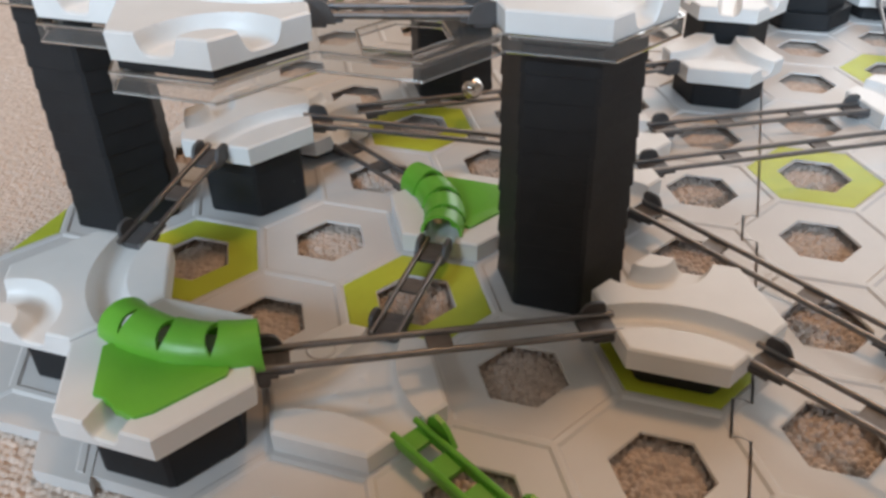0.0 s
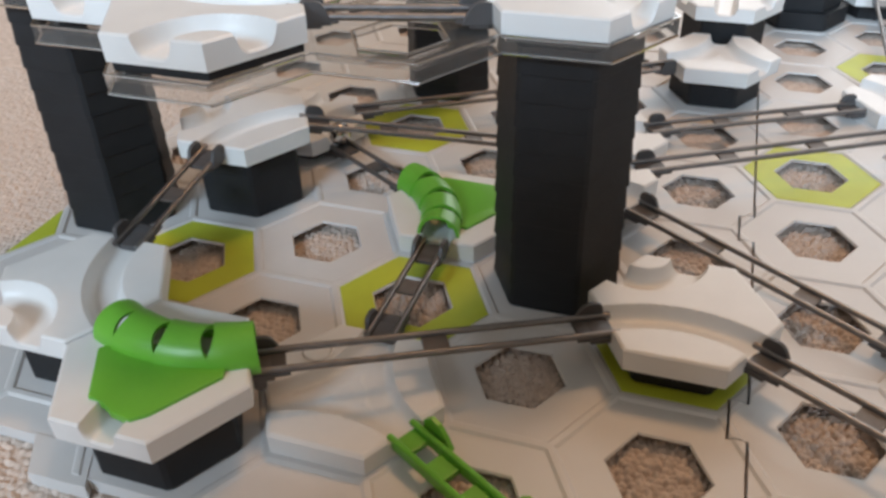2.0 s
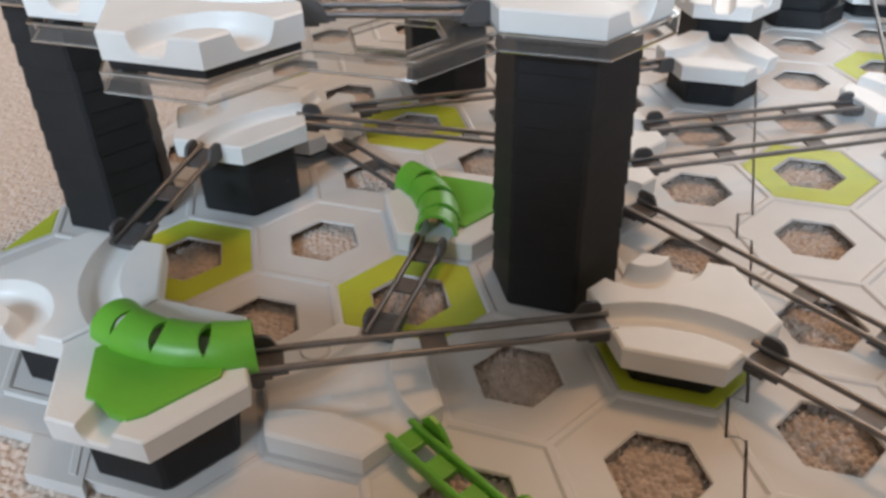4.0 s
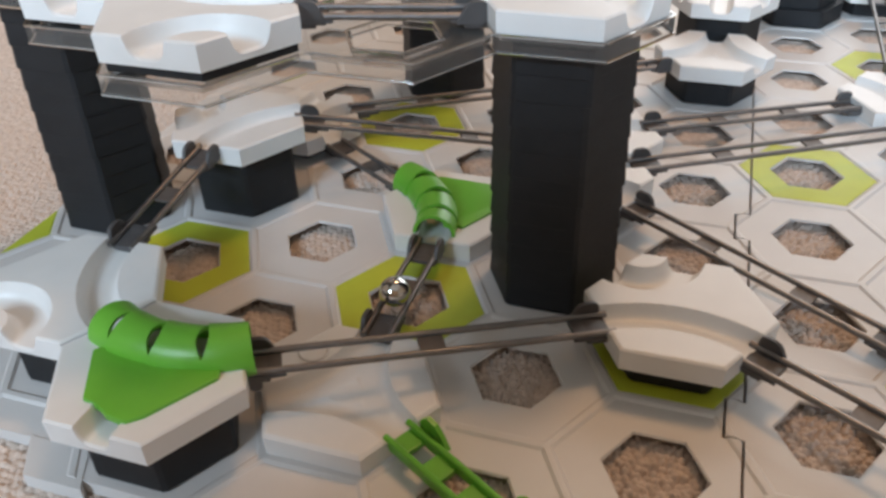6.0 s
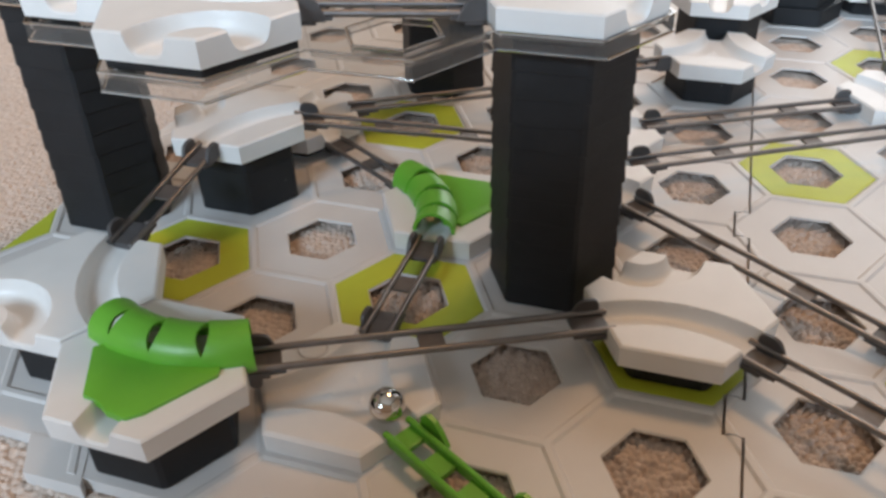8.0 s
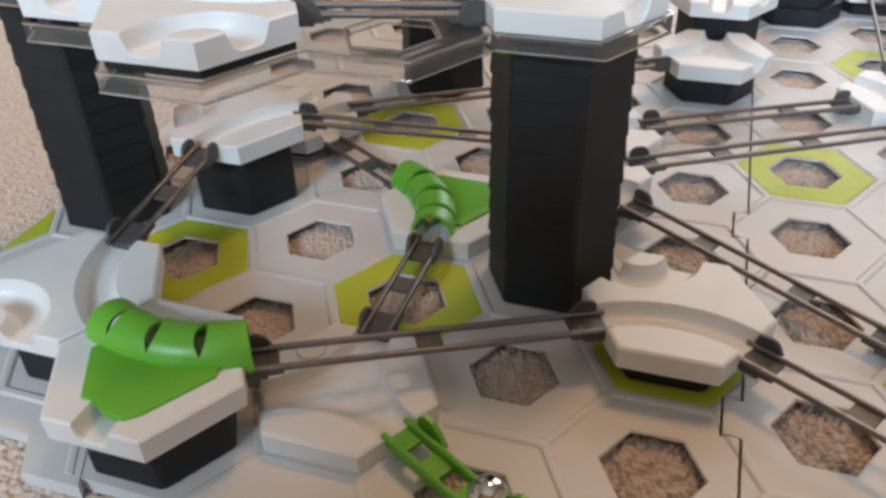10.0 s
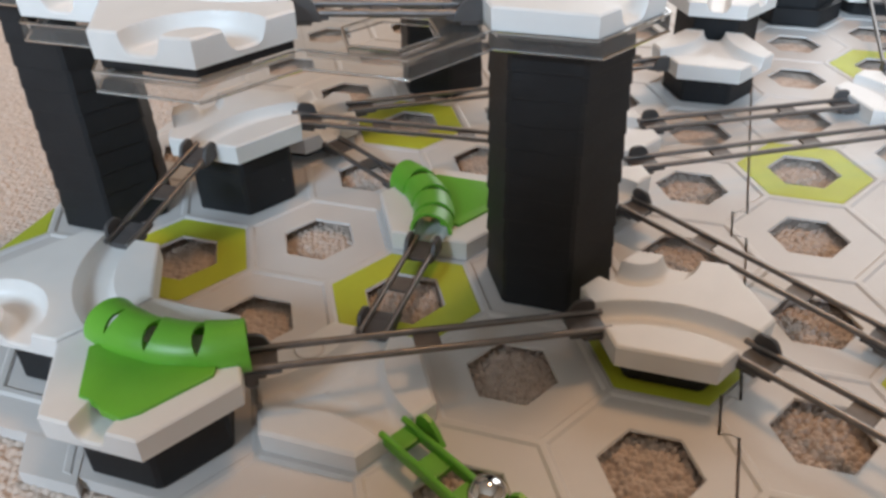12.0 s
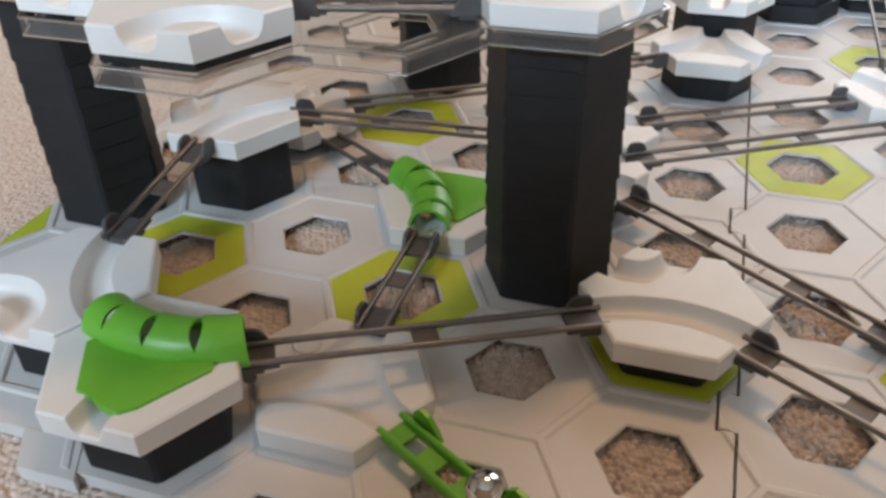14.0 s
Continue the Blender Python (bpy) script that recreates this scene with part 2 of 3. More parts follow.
def carpet_pile(x0, x1, y0, y1, st, gap, seed, high=0.046):
    """Looped pile under and beside the play area, one sheet of small loops."""
    nx, ny = int((x1 - x0) / st), int((y1 - y0) / st)
    xs, ys = np.meshgrid(x0 + st * np.arange(nx), y0 + st * np.arange(ny), indexing="ij")
    rng = np.random.default_rng(seed)
    gx, gy = int((x1 - x0) / gap) + 3, int((y1 - y0) / gap) + 3
    jx, jy, jh = rng.uniform(-0.2, 0.2, (gx, gy)), rng.uniform(-0.24, 0.24, (gx, gy)), rng.uniform(0.6, 1.15, (gx, gy))
    jx += 0.5 * (np.arange(gy) % 2)[None, :] - 0.25
    ci, cj = ((xs - x0) / gap).astype(int) + 1, ((ys - y0) / gap).astype(int) + 1
    z = np.zeros_like(xs)
    for di in (-1, 0, 1):
        for dj in (-1, 0, 1):
            a, b = np.clip(ci + di, 0, gx - 1), np.clip(cj + dj, 0, gy - 1)
            px, py = x0 + (a - 0.5 + jx[a, b]) * gap, y0 + (b - 0.5 + jy[a, b]) * gap
            d2 = ((xs - px) ** 2 + (ys - py) ** 2) / (0.57 * gap) ** 2
            z = np.maximum(z, jh[a, b] * np.sqrt(np.clip(1 - d2, 0, 1)))
    z = -0.122 + high * z + rng.normal(0, 0.0018, z.shape)
    co = np.stack([xs, ys, z], -1).reshape(-1, 3)
    idx = np.arange(nx * ny).reshape(nx, ny)
    fa = np.stack([idx[:-1, :-1], idx[1:, :-1], idx[1:, 1:], idx[:-1, 1:]], -1).reshape(-1, 4)
    me = bpy.data.meshes.new("carpet_pile")
    me.from_pydata((co * U).tolist(), [], fa.tolist())
    me.shade_smooth()
    me.materials.append(CARPET)
    tagged(new("carpet_pile", me), "beige looped carpet pile with brown flecks", "carpet", kind="stuff")


room()
carpet_pile(0.4, 4.3, -2.75, 0.1, 0.0082, 0.043, 4)
carpet_pile(-3.4, 0.42, -3.2, 2.4, 0.0095, 0.046, 7, 0.030)
carpet_pile(0.4, 4.7, 0.08, 2.4, 0.0095, 0.046, 8, 0.034)
carpet_pile(-6.5, 8.0, 2.37, 9.0, 0.03, 0.06, 5, 0.030)
carpet_pile(-6.5, -3.36, -3.2, 2.42, 0.014, 0.046, 6, 0.030)

# ---- base plates ----
HOLE = 0.277


SOLID = {(-1, -3), (-2, -3)}        # cells without an opening at the plate edge


def plate_cell(bm, cx, cy, z0, z1, hole=HOLE, r=1 / math.sqrt(3)):
    """One grid cell of a plate: a thin raised border, a flat field and an opening with a rounded lip."""
    rings = [(r, z1), (r * 0.968, z1), (r * 0.958, z1 - 0.003), (r * 0.928, z1 - 0.013), (hole * 1.04, z1 - 0.013), (hole * 1.01, z1 - 0.020), (hole, z1 - 0.024), (hole * 0.998, z1 - 0.031), (hole * 1.10, z1 - 0.033)]
    vs = [[bm.verts.new((x, y, z)) for x, y in hexagon(q, cx, cy)] for q, z in rings]
    for a, b in zip(vs, vs[1:]):
        for k in range(6):
            bm.faces.new((a[k], a[(k + 1) % 6], b[(k + 1) % 6], b[k]))


def lime_cell(bm, cx, cy):
    rings = [(0.533, -0.011), (0.515, -0.008), (0.505, -0.0095), (HOLE * 1.05, -0.0095)]
    vs = [[bm.verts.new((x, y, z)) for x, y in hexagon(q, cx, cy)] for q, z in rings]
    for a, b in zip(vs, vs[1:]):
        for k in range(6):
            bm.faces.new((a[k], a[(k + 1) % 6], b[(k + 1) % 6], b[k]))


PLATE_Z = -0.105


def clipped(make, cells, rects, walls=True):
    """Cells cut to the outline that the rectangles make together, with cut edges turned down to the carpet."""
    out = bmesh.new()
    for x0, x1, y0, y1 in rects:
        bm = bmesh.new()
        for i, j in cells:
            cx, cy = cell(i, j)
            if x0 - 0.6 < cx < x1 + 0.6 and y0 - 0.6 < cy < y1 + 0.6:
                make(bm, cx, cy)
        for co, no in (((x0, 0, 0), (-1, 0, 0)), ((x1, 0, 0), (1, 0, 0)), ((0, y0, 0), (0, -1, 0)), ((0, y1, 0), (0, 1, 0))):
            bmesh.ops.bisect_plane(bm, geom=bm.verts[:] + bm.edges[:] + bm.faces[:], plane_co=co, plane_no=no, clear_outer=True, dist=1e-5)
        me = bpy.data.meshes.new("piece")
        bm.to_mesh(me)
        bm.free()
        out.from_mesh(me)
        bpy.data.meshes.remove(me)
    bmesh.ops.remove_doubles(out, verts=out.verts[:], dist=2e-4)
    if walls:
        rim = [e for e in out.edges if len(e.link_faces) == 1 and min(v.co.z for v in e.verts) > -0.02]
        got = bmesh.ops.extrude_edge_only(out, edges=rim)
        for v in got["geom"]:
            if isinstance(v, bmesh.types.BMVert):
                v.co.z = PLATE_Z
    return out


def base_plate(cells, limes, rects, label, tabs=()):
    ob = thing("base_plate", pose(0, 0, 0), label, "base plate", "base plates")
    closed = [cell(*c) for c in SOLID]
    bm = clipped(lambda b, x, y: plate_cell(b, x, y, PLATE_Z, 0.0, 0.004 if (x, y) in closed else HOLE), cells, rects)
    part("plate", bm, PLATE, ob)
    for t in tabs:
        bm = bmesh.new()
        prism(bm, t, PLATE_Z, -0.007, 0.003)
        part("tab", bm, PLATE, ob)
    for c in limes:
        bm = clipped(lime_cell, [c], rects, walls=False)
        part("lime_field", bm, LIME, ob, "lime-green hexagon field")
    return ob


SEAM_X, JOG = S3 * 3.5, 0.105
GAP = 0.009
ALL = [(i, j) for i in range(-3, 12) for j in range(-6, 16) if -4.2 < cell(i, j)[1] < 8.6]
NOTCH = [(-4.16, -3.85), (-1.165, -0.85), (0.84, 1.205), (3.84, 4.2), (6.84, 7.2)]


def seam_rects(side):
    """The strips of a plate along the jogged seam."""
    ys = sorted([-3.6, 8.4] + [y for n in NOTCH for y in n if -3.6 < y < 8.4])
    out = []
    for a, b in zip(ys, ys[1:]):
        jog = any(n[0] - 0.01 < (a + b) / 2 < n[1] + 0.01 for n in NOTCH)
        x = SEAM_X - (JOG if jog else 0)
        if side < 0:
            out.append((2.2, x - GAP, a, b))
        else:
            out.append((SEAM_X + GAP, 3.6, a, b))
            if jog:
                out.append((x + GAP, SEAM_X + GAP, a + 0.012, b - 0.012))
    return out


LEFT_RECTS = [(-2.25, -0.62, -2.245, 8.4), (-0.62, 0.42, -2.42, 8.4), (0.42, 2.2, -3.6, 8.4)] + seam_rects(-1)
RIGHT_RECTS = seam_rects(1) + [(3.6, 9.0, -3.6, 8.4)]
base_plate([c for c in ALL if c[0] <= 4], [(1, 0), (-1, -1), (3, 1), (-3, -2), (0, 2), (4, 4)], LEFT_RECTS,
           "light grey plastic base plate with hexagonal openings on the carpet", [[(-0.755, -2.235), (-0.598, -2.485), (-0.232, -2.48), (-0.262, -2.43), (-0.36, -2.235)]])
base_plate([c for c in ALL if c[0] >= 3], [(4, 4), (5, 7), (5, 2)], RIGHT_RECTS,
           "light grey plastic base plate joined by a jogged seam")

# ---- towers and clear level ----


def tower(i, j):
    x, y = cell(i, j)
    ob = thing("tower", pose((x - (0.015 if i < -1 else 0)) * U, y * U, 0), "tall tower of stacked black plastic height pieces", "tower", "towers under the clear level")
    stack(ob, 11, 10 * LEV + 0.002)


for c in ((-2, -1), (2, 1), (0, 3)):
    tower(*c)
Z_PL = 10 * LEV + 0.002
level = thing("clear_level", pose(0.018 * U, 0, 0), "clear acrylic level plate with hexagonal openings on three towers", "level plate")
bm = bmesh.new()
lvl = [(i, j) for i in range(-2, 3) for j in range(-3, 5) if (cell(i, j)[0] ** 2 + (cell(i, j)[1] - 1) ** 2) < 4.2]
for i, j in lvl:
    cx, cy = cell(i, j)
    rr = [(0.5773, Z_PL), (0.5773, Z_PL + 0.10), (0.545, Z_PL + 0.10), (0.545, Z_PL + 0.055), (0.31, Z_PL + 0.055), (HOLE * 1.03, Z_PL + 0.045), (HOLE, Z_PL + 0.02), (HOLE, Z_PL)]
    vs = [[bm.verts.new((x, y, z)) for x, y in hexagon(q, cx, cy)] for q, z in rr]
    for a, b in zip(vs[1:], vs[2:]):
        for k in range(6):
            bm.faces.new((a[k], a[(k + 1) % 6], b[(k + 1) % 6], b[k]))
bmesh.ops.remove_doubles(bm, verts=bm.verts[:], dist=2e-3)
rim = [e for e in bm.edges if len(e.link_faces) == 1 and e.verts[0].co.z > Z_PL + 0.09 and e.verts[1].co.z > Z_PL + 0.09]
got = bmesh.ops.extrude_edge_only(bm, edges=rim)
for v in got["geom"]:
    if isinstance(v, bmesh.types.BMVert):
        v.co.z = Z_PL
bars = [(e.verts[0].co.copy(), e.verts[1].co.copy()) for e in rim]
lips = [(e.verts[0].co.copy(), e.verts[1].co.copy()) for e in bm.edges if abs(e.verts[0].co.z - Z_PL - 0.045) < 1e-4 and abs(e.verts[1].co.z - Z_PL - 0.045) < 1e-4]
pl = part("plate", bm, CLEAR, level)
bm = bmesh.new()
for a, b in bars:
    for dz, r in ((0.0, 0.006), (-0.1, 0.009)):
        tube(bm, [a + Vector((0, 0, dz)), b + Vector((0, 0, dz))], r, 6)
part("rim", bm, CLEAR_EDGE, level, "moulded clear rim")
bm = bmesh.new()
for a, b in lips:
    tube(bm, [a, b], 0.008, 6)
    tube(bm, [a - Vector((0, 0, 0.04)), b - Vector((0, 0, 0.04))], 0.006, 6)
part("opening_lip", bm, CLEAR_EDGE, level, "clear lips of the hexagonal openings")

# ---- track tiles ----


def track_tile(i, j, lift, mid, label, high=0.0, kind="curve", foot=0.0):
    """A white track tile whose channel turns about the direction mid, on black height pieces that are high in all."""
    ob = thing(kind + "_tile", at(i, j, 0, mid - 270), label, "track tile", "track tiles")
    tile_body(kind, ob, lift)
    z = lift - high
    if foot:
        bm = bmesh.new()
        height_block(bm, 0, foot, 0.52)
        part("foot", bm, BLACK, ob, "wide black plastic foot", m=pose(0, 0, z * U))
        z, high = z + foot, high - foot
    while high > 0.01:
        h = min(2 * LEV, high)
        bm = bmesh.new()
        height_block(bm, 0, h)
        part("height_piece", bm, BLACK, ob, "black plastic height piece", m=pose(0, 0, z * U))
        z, high = z + h, high - h
    return ob


Z_T = Z_PL + 0.105
ON_PLATE = "white plastic curve tile lying on the base plate"
track_tile(3, 1, LEV, 270, "white plastic curve tile on a black height piece", LEV)
track_tile(-1, 0, 2.92 * LEV, 330, "white plastic curve tile on black height pieces", 2.92 * LEV)
track_tile(-1, -2, 2 * LEV, 30, "white plastic curve tile raised at the plate edge", 2 * LEV)
track_tile(-1, 1, 0.5 * LEV, 150, "white plastic curve tile on a low black piece", 0.5 * LEV)
track_tile(2, 3, 0.0, 210, ON_PLATE)
track_tile(2, 2, LEV, 90, "white plastic curve tile on a black height piece behind a tower", LEV)
track_tile(3, 5, 1.5 * LEV, 270, "white plastic junction tile on a black height piece", 1.5 * LEV, "junction")
track_tile(3, 6, 3 * LEV, 270, "white plastic straight tile on black height pieces", 3 * LEV, "straight")
track_tile(5, 6, 0.0, 210, ON_PLATE)
track_tile(5, 9, LEV, 270, "white plastic straight tile on a black height piece", LEV, "straight")
track_tile(4, 8, 5 * LEV, 270, "white plastic straight tile on tall black height pieces", 5 * LEV, "straight", 1.1 * LEV)
t1 = track_tile(0, -1, Z_T + 0.055, 90, "white plastic curve tile on a thin black piece")
bm = bmesh.new()
prism(bm, hexagon(0.535), -0.052, 0.0, 0.008)
t1.location.x += 0.03 * U
part("black_disc", bm, BLACK, t1, "thin black hexagonal piece", m=pose(0, 0, (Z_T + 0.055) * U))
t0 = track_tile(-1, -1, Z_T + 0.03, 90, "white plastic curve tile on the clear level")
bm = bmesh.new()
prism(bm, hexagon(0.5), -0.028, 0.0, 0.008)
t0.location.x += 0.018 * U
part("black_disc", bm, BLACK, t0, "thin black hexagonal piece", m=pose(0, 0, (Z_T + 0.03) * U))
track_tile(2, 1, Z_T - 0.027, 150, "white plastic track tile on the clear level above a tower")


def tunnel_tile(i, j, blocks, turn, label):
    """A white tile with a green half-tunnel that turns from one side to the next but one, and a green cover."""
    ob = thing("tunnel_tile", at(i, j, 0, turn), label, "track tile", "tunnel tiles")
    z = blocks * LEV
    bm = bmesh.new()
    relief_tile(bm, R_T, 0, T_T, lambda x, y: max(groove(arc_dist(x, y, 90, True), 0.115, 0.085), groove(abs(x) if y < -0.1 else 1, 0.105, 0.10)))
    part("tile", bm, WHITE, ob, m=pose(0, 0, z * U), smooth=35)
    if blocks:
        bm = bmesh.new()
        height_block(bm, 0, z)
        part("height_piece", bm, BLACK, ob, "black plastic height piece")
    ap = R_T * S3
    cy, r = 2 * ap, 1.5 * R_T
    slots = (254.0, 270.5, 287.5)
    widths = {254.0: 1.4, 270.5: 2.1, 287.5: 2.2}
    stops = [(244.0, 0, 0.0)]
    for k, a in enumerate(slots):
        lo = stops[-1][0] + 1.0
        stops += [(lo + (a - lo) * f / 5, 0, f / 5) for f in range(1, 5)] + [(a, -1, 1.0), (a, 1, 0.0)]
    stops += [(290.9 + 12.1 * f / 5, 0, f / 5) for f in range(6)]
    bm = bmesh.new()
    rings = []
    n = 22
    for a, open_side, f in stops:
        ring = []
        for k in range(n + 1):
            b = -28 + 236 * k / n
            lens = widths[a] * math.sin(math.pi * (b - 24) / 98) if open_side and 24 < b < 122 else 0.0
            aa = radians(a + open_side * lens)
            q = 0.146 + 0.010 * (1 - f)
            rr = r + q * math.cos(radians(b))
            ring.append(bm.verts.new((rr * math.cos(aa), cy + rr * math.sin(aa), 0.150 + q * 1.02 * math.sin(radians(b)))))
        rings.append((open_side, ring))
    for (o1, p), (o2, q) in zip(rings, rings[1:]):
        for k in range(n):
            b = -28 + 236 * (k + 0.5) / n
            if o1 == -1 and o2 == 1 and 26 < b < 120:
                continue
            bm.faces.new((p[k], q[k], q[k + 1], p[k + 1]))
    bmesh.ops.recalc_face_normals(bm, faces=bm.faces[:])
    bmesh.ops.solidify(bm, geom=bm.faces[:], thickness=0.024)
    part("tunnel", bm, GREEN, ob, "ribbed green plastic half-pipe tunnel", m=pose(0, 0, z * U), smooth=50)
    bm = bmesh.new()
    prism(bm, [(-0.35, 0.0), (-0.165, -0.322), (-0.07, -0.324), (0.0, -0.375), (0.13, -0.395), (0.2, -0.335), (0.41, 0.0), (0.395, 0.05), (0.25, 0.12), (-0.25, 0.12)], T_T - 0.03, T_T + 0.022, 0.008)
    part("cover", bm, GREEN, ob, "flat green plastic cover", m=pose(0, 0, z * U), smooth=30)
    return ob


tunnel_tile(0, -2, 2, 0, "white tile with a green ribbed tunnel on a black height piece")
tunnel_tile(1, 1, 0, 120, "white tile with a green ribbed tunnel on the base plate")


def landing_tile():
    """A low junction tile: three channels meet in the middle, three blocks stand between them."""
    ob = thing("junction_tile", at(1, -1), "low white plastic junction tile with a round emblem", "track tile")
    bm = bmesh.new()

    relief_tile(bm, 0.56, -0.010, 0.140, lambda x, y: junction_depth(x, y, 0.116, 0.078), bevel=0.022)
    body = part("tile", bm, WHITE, ob, smooth=35)
    bm = bmesh.new()
    ring = [(-0.30 + 0.085 * math.cos(math.pi * k / 12), 0.20 + 0.085 * math.sin(math.pi * k / 12), 0.139) for k in range(25)]
    tube(bm, ring, 0.010, 8, caps=False)
    part("emblem_ring", bm, PLATE, body, "thin grey emblem ring", smooth=60)


landing_tile()

# ---- rails ----


def upright(bm, prof, y0, y1, bevel=0.0):
    """A plate standing on edge, from an outline in x and z, between y0 and y1."""
    lo = [bm.verts.new((u, y0, v)) for u, v in prof]
    hi = [bm.verts.new((u, y1, v)) for u, v in prof]
    fs = [bm.faces.new(lo), bm.faces.new(hi[::-1])]
    for q in range(len(prof)):
        q2 = (q + 1) % len(prof)
        fs.append(bm.faces.new((lo[q2], lo[q], hi[q], hi[q2])))
    bmesh.ops.recalc_face_normals(bm, faces=fs)
    if bevel:
        bmesh.ops.bevel(bm, geom=list({e for g in fs for e in g.edges}), offset=bevel, segments=1, affect="EDGES")


def rail(a, za, b, zb, fins=(1, 1), ties=2, lugs=(0, 0), start=0.43, label="steel double rail with dark plastic end clips"):
    """Two steel bars between facing sides of two tiles (grid cells a and b), bars at heights za and zb."""
    pa, pb = Vector((*cell(*a), za)), Vector((*cell(*b), zb))
    d = pb - pa
    flat = Vector((d.x, d.y, 0)).normalized()
    pa2, pb2 = pa + flat * start, pb - flat * 0.43
    pa2.z, pb2.z = za, zb
    ln = (pb2 - pa2).length
    m = Matrix.Translation(pa2 * U) @ (pb2 - pa2).to_track_quat("X", "Z").to_matrix().to_4x4()
    ob = thing("rail", m, label, "rail", "double rails")
    w, r = 0.082, 0.0205
    for s in (-1, 1):
        bm = bmesh.new()
        tube(bm, [(0.0, s * w, 0), (ln, s * w, 0)], r, 12)
        part("bar", bm, STEEL, ob, smooth=40)
    for k in range(ties):
        x = ln * (k + 1) / (ties + 1)
        bm = bmesh.new()
        box(bm, x - 0.075, x + 0.075, -w, w, -0.026, -0.006, 0.005)
        part("tie", bm, TIE, ob)
    for x, inward, f, lug in ((0.10, 1, fins[0], lugs[0]), (ln - 0.10, -1, fins[1], lugs[1])):
        bm = bmesh.new()
        box(bm, *sorted((x - 0.08 * inward, x + 0.075 * inward)), -w - 0.02, w + 0.02, -0.062, -0.012, 0.010)
        box(bm, *sorted((x + 0.06 * inward, x + 0.14 * inward)), -w, w, -0.040, -0.010, 0.006)
        for side in (-1, 1):
            y0 = side * (w + 0.012)
            cheek = [(x - 0.05, -0.012), (x - 0.05, -0.035), (x - 0.02, -0.055), (x + 0.03, -0.055), (x + 0.06, -0.035), (x + 0.16, -0.03), (x + 0.16, -0.012)]
            cheek = [(2 * x - u if inward < 0 else u, v) for u, v in cheek]
            upright(bm, cheek, y0 - 0.014, y0 + 0.014, 0.004)
            if lug and side < 0:
                peg = [(x - 0.04, -0.03), (x - 0.04, -0.10), (x - 0.02, -0.12), (x + 0.01, -0.12), (x + 0.03, -0.10), (x + 0.03, -0.03)]
                upright(bm, peg, y0 - 0.012, y0 + 0.03, 0.006)
        clip = part("end_clip", bm, DARK, ob, "dark grey plastic end clip", smooth=30)
        for side in (-1, 1):
            if f == 2 or f == side:
                bm = bmesh.new()
                # a blunt fin with a rounded top, sloping more gently along the bar
                prof = [(x - 0.062, -0.04), (x + 0.125, -0.04), (x + 0.115, -0.005), (x + 0.085, 0.055), (x + 0.066, 0.078), (x + 0.035, 0.09)]
                prof += [(x - 0.015, 0.09), (x - 0.042, 0.08), (x - 0.056, 0.055), (x - 0.062, 0.0)]
                prof = [(2 * x - u if inward < 0 else u, v) for u, v in prof]
                y0 = side * (w + 0.016)
                upright(bm, prof, y0 - 0.015, y0 + 0.015, 0.005)
                part("fin", bm, DARK, clip, "rounded upright fin", smooth=30)
    return ob


rail((0, -2), 0.415, (3, 1), 0.278, ties=1, lugs=(1, 0))
rail((3, 1), 0.25, (6, 1), 0.245)
rail((2, 2), 0.215, (5, 2), 0.092)
rail((2, 2), 0.28, (6, 6), 0.26, ties=3)
rail((2, 3), 0.14, (5, 6), 0.098)
rail((-1, 0), 0.62, (-1, -2), 0.475, (2, -1), ties=1)
rail((1, 1), 0.14, (1, -1), 0.13, (2, -1), ties=1, start=0.49)
rail((-1, 0), 0.59, (2, 3), 0.08)
rail((-1, 1), 0.122, (1, 1), 0.075, (0, 1), ties=1)
rail((-1, 1), 0.225, (2, 4), 0.215, (0, 1))
rail((3, 5), 0.335, (1, 3), 0.31, ties=1)
rail((0, -1), 2.01, (2, 1), 1.90, (2, 2), ties=1)
rail((5, 9), 0.28, (5, 6), 0.13, (2, 2))


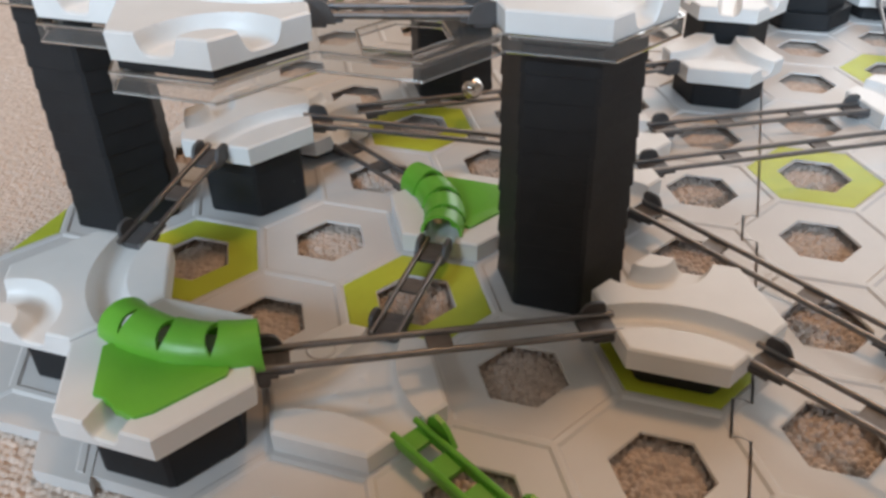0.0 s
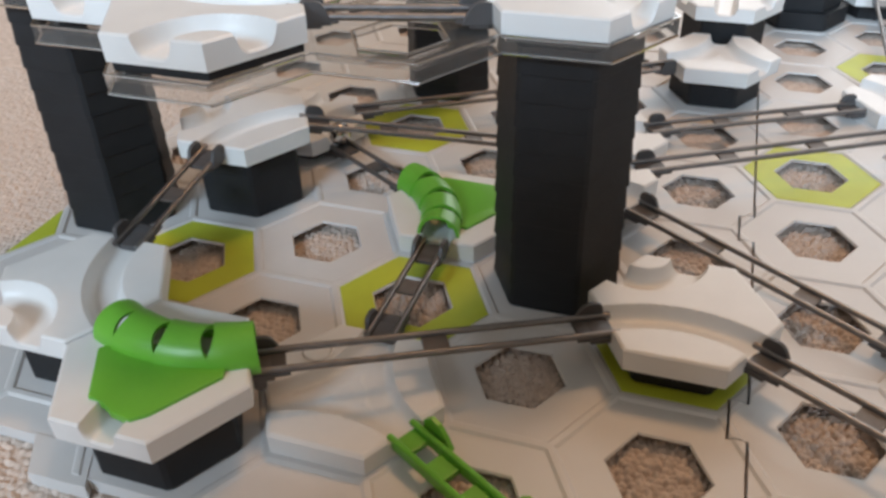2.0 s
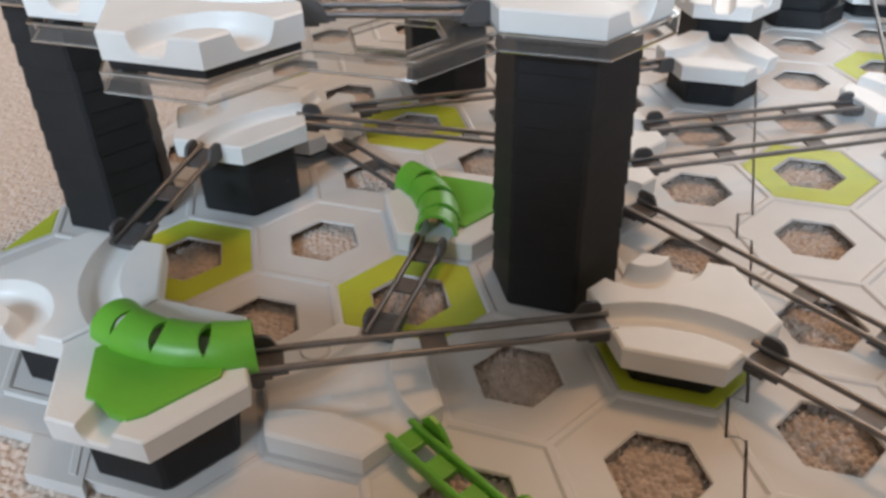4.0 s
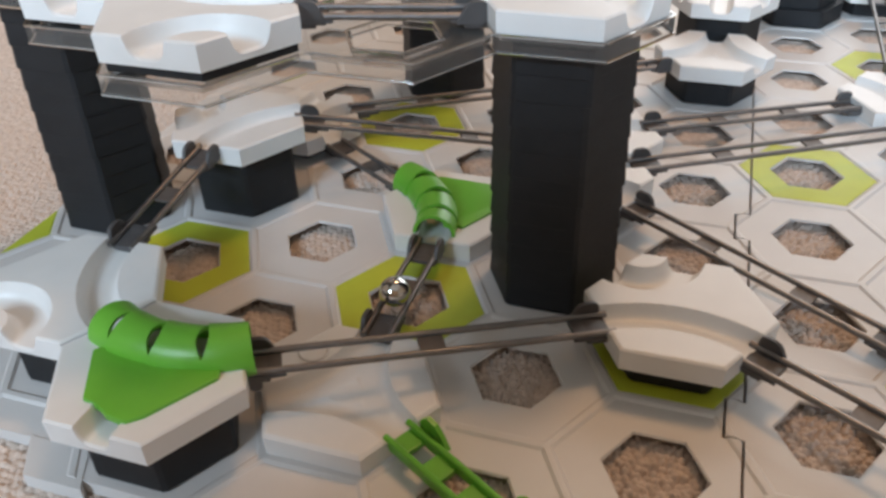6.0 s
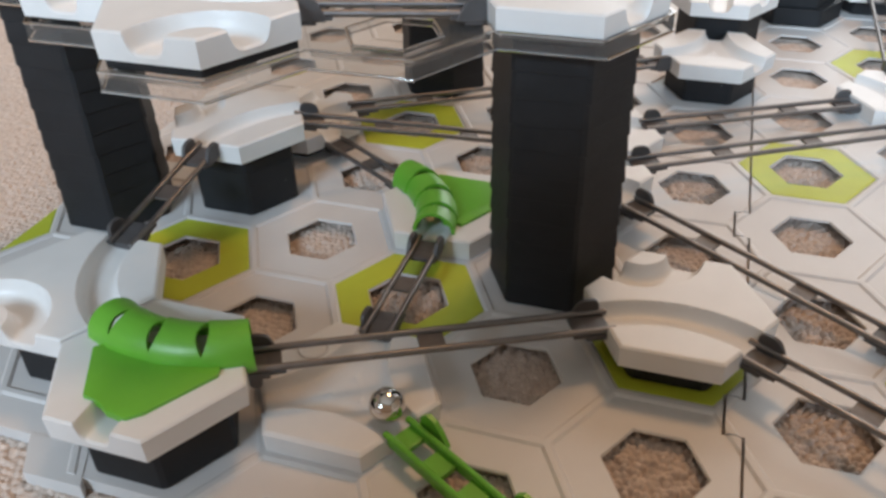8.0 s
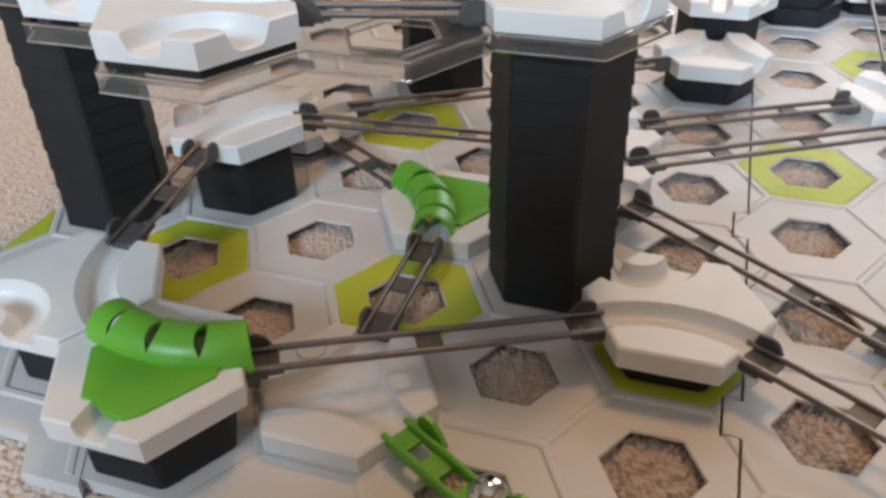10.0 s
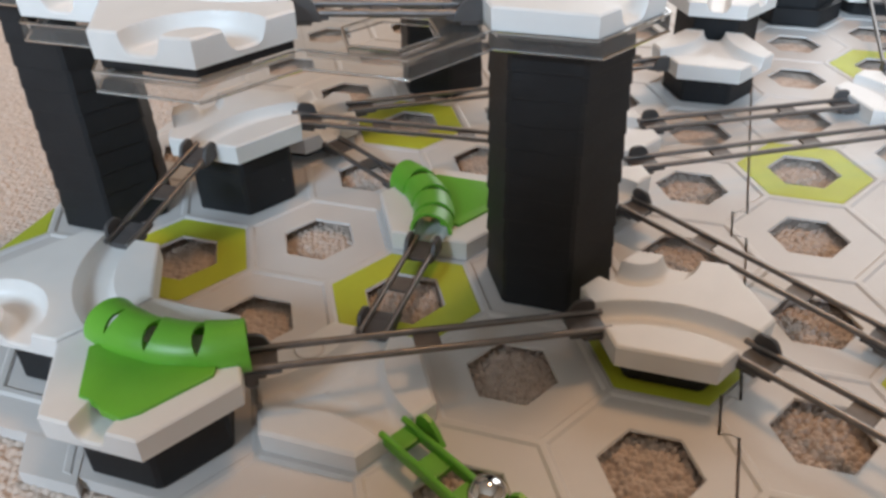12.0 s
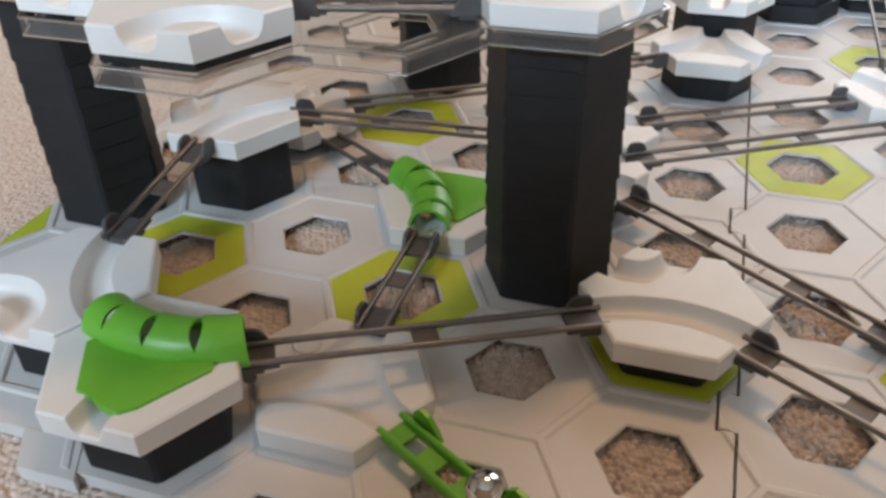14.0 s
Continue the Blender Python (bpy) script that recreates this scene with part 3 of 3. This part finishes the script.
def green_rail():
    """A green plastic rail like a ladder, from the junction tile down to a stop."""
    a, b = Vector((*cell(1, -1), 0.135)), Vector((*cell(3, -1), 0.07))
    flat = Vector((b.x - a.x, b.y - a.y, 0)).normalized()
    p, q = a + flat * 0.475, a + flat * 1.42
    p.z, q.z = 0.118, 0.10
    ln = (q - p).length
    m = Matrix.Translation(p * U) @ (q - p).to_track_quat("X", "Z").to_matrix().to_4x4()
    ob = thing("green_rail", m, "bright green plastic ladder-like rail leading off the junction tile", "rail")
    w = 0.078
    for s in (-1, 1):
        bm = bmesh.new()
        tube(bm, [(-0.03, s * w, 0.0), (0.02, s * w, 0.004), (ln, s * w, 0)], 0.019, 12)
        box(bm, 0.0, ln, s * w - 0.014, s * w + 0.014, -0.06, 0.0, 0.004)
        part("side_bar", bm, GREEN, ob, smooth=40)
    for x0, x1 in ((0.0, 0.12), (0.23, 0.37), (0.49, 0.64), (0.82, ln)):
        bm = bmesh.new()
        box(bm, x0, x1, -w, w, -0.058, -0.018, 0.006)
        part("rung", bm, GREEN, ob)
    for x, side in ((0.13, 1), (ln - 0.12, 1)):
        bm = bmesh.new()
        prof = [(x - 0.10, -0.03), (x + 0.12, -0.03), (x + 0.07, 0.04), (x + 0.02, 0.085), (x - 0.04, 0.095), (x - 0.09, 0.05)]
        y0 = side * (w + 0.045)
        lo = [bm.verts.new((u, y0 - 0.014, v)) for u, v in prof]
        hi = [bm.verts.new((u, y0 + 0.014, v)) for u, v in prof]
        bm.faces.new(lo)
        bm.faces.new(hi[::-1])
        for k in range(len(prof)):
            k2 = (k + 1) % len(prof)
            bm.faces.new((lo[k2], lo[k], hi[k], hi[k2]))
        part("fin", bm, GREEN, ob)


green_rail()

# ---- marble ----
bm = bmesh.new()
bmesh.ops.create_uvsphere(bm, u_segments=40, v_segments=24, radius=0.1)
ball = tagged(part("steel_marble", bm, CHROME, smooth=180), "shiny chromed steel marble rolling on the track", "marble")
BALL = [
    (0.0, 0.443, 2.256, 0.312), (0.5, 0.026, 2.015, 0.315), (1.0, -0.371, 1.786, 0.318), (1.4, -0.645, 1.63, 0.30),
    (1.6, -0.70, 1.52, 0.27), (1.8, -0.60, 1.36, 0.24), (2.0, -0.43, 1.25, 0.225), (2.2, -0.264, 1.152, 0.222), (2.6, 0.03, 0.982, 0.225), (3.0, 0.248, 0.857, 0.215),
    (3.2, 0.336, 0.806, 0.21), (3.8, 0.55, 0.66, 0.19), (4.4, 0.74, 0.42, 0.18), (5.0, 0.85, -0.02, 0.20), (5.3, 0.866, -0.32, 0.215),
    (5.5, 0.866, -0.455, 0.22), (5.8, 0.866, -0.625, 0.22), (6.0, 0.866, -0.715, 0.22), (6.5, 0.866, -0.97, 0.215), (7.0, 0.905, -1.20, 0.195),
    (7.2, 0.944, -1.335, 0.18), (7.5, 1.02, -1.49, 0.178), (7.8, 1.118, -1.603, 0.185), (8.0, 1.177, -1.66, 0.195), (8.2, 1.238, -1.715, 0.212),
    (8.7, 1.42, -1.82, 0.208), (9.3, 1.67, -1.965, 0.203), (9.9, 1.852, -2.064, 0.198), (10.3, 1.874, -2.074, 0.198), (14.0, 1.874, -2.074, 0.198),
]


def motions():
    walk(ball, [(t, pose(x * U, y * U, z * U)) for t, x, y, z in BALL])


motions()
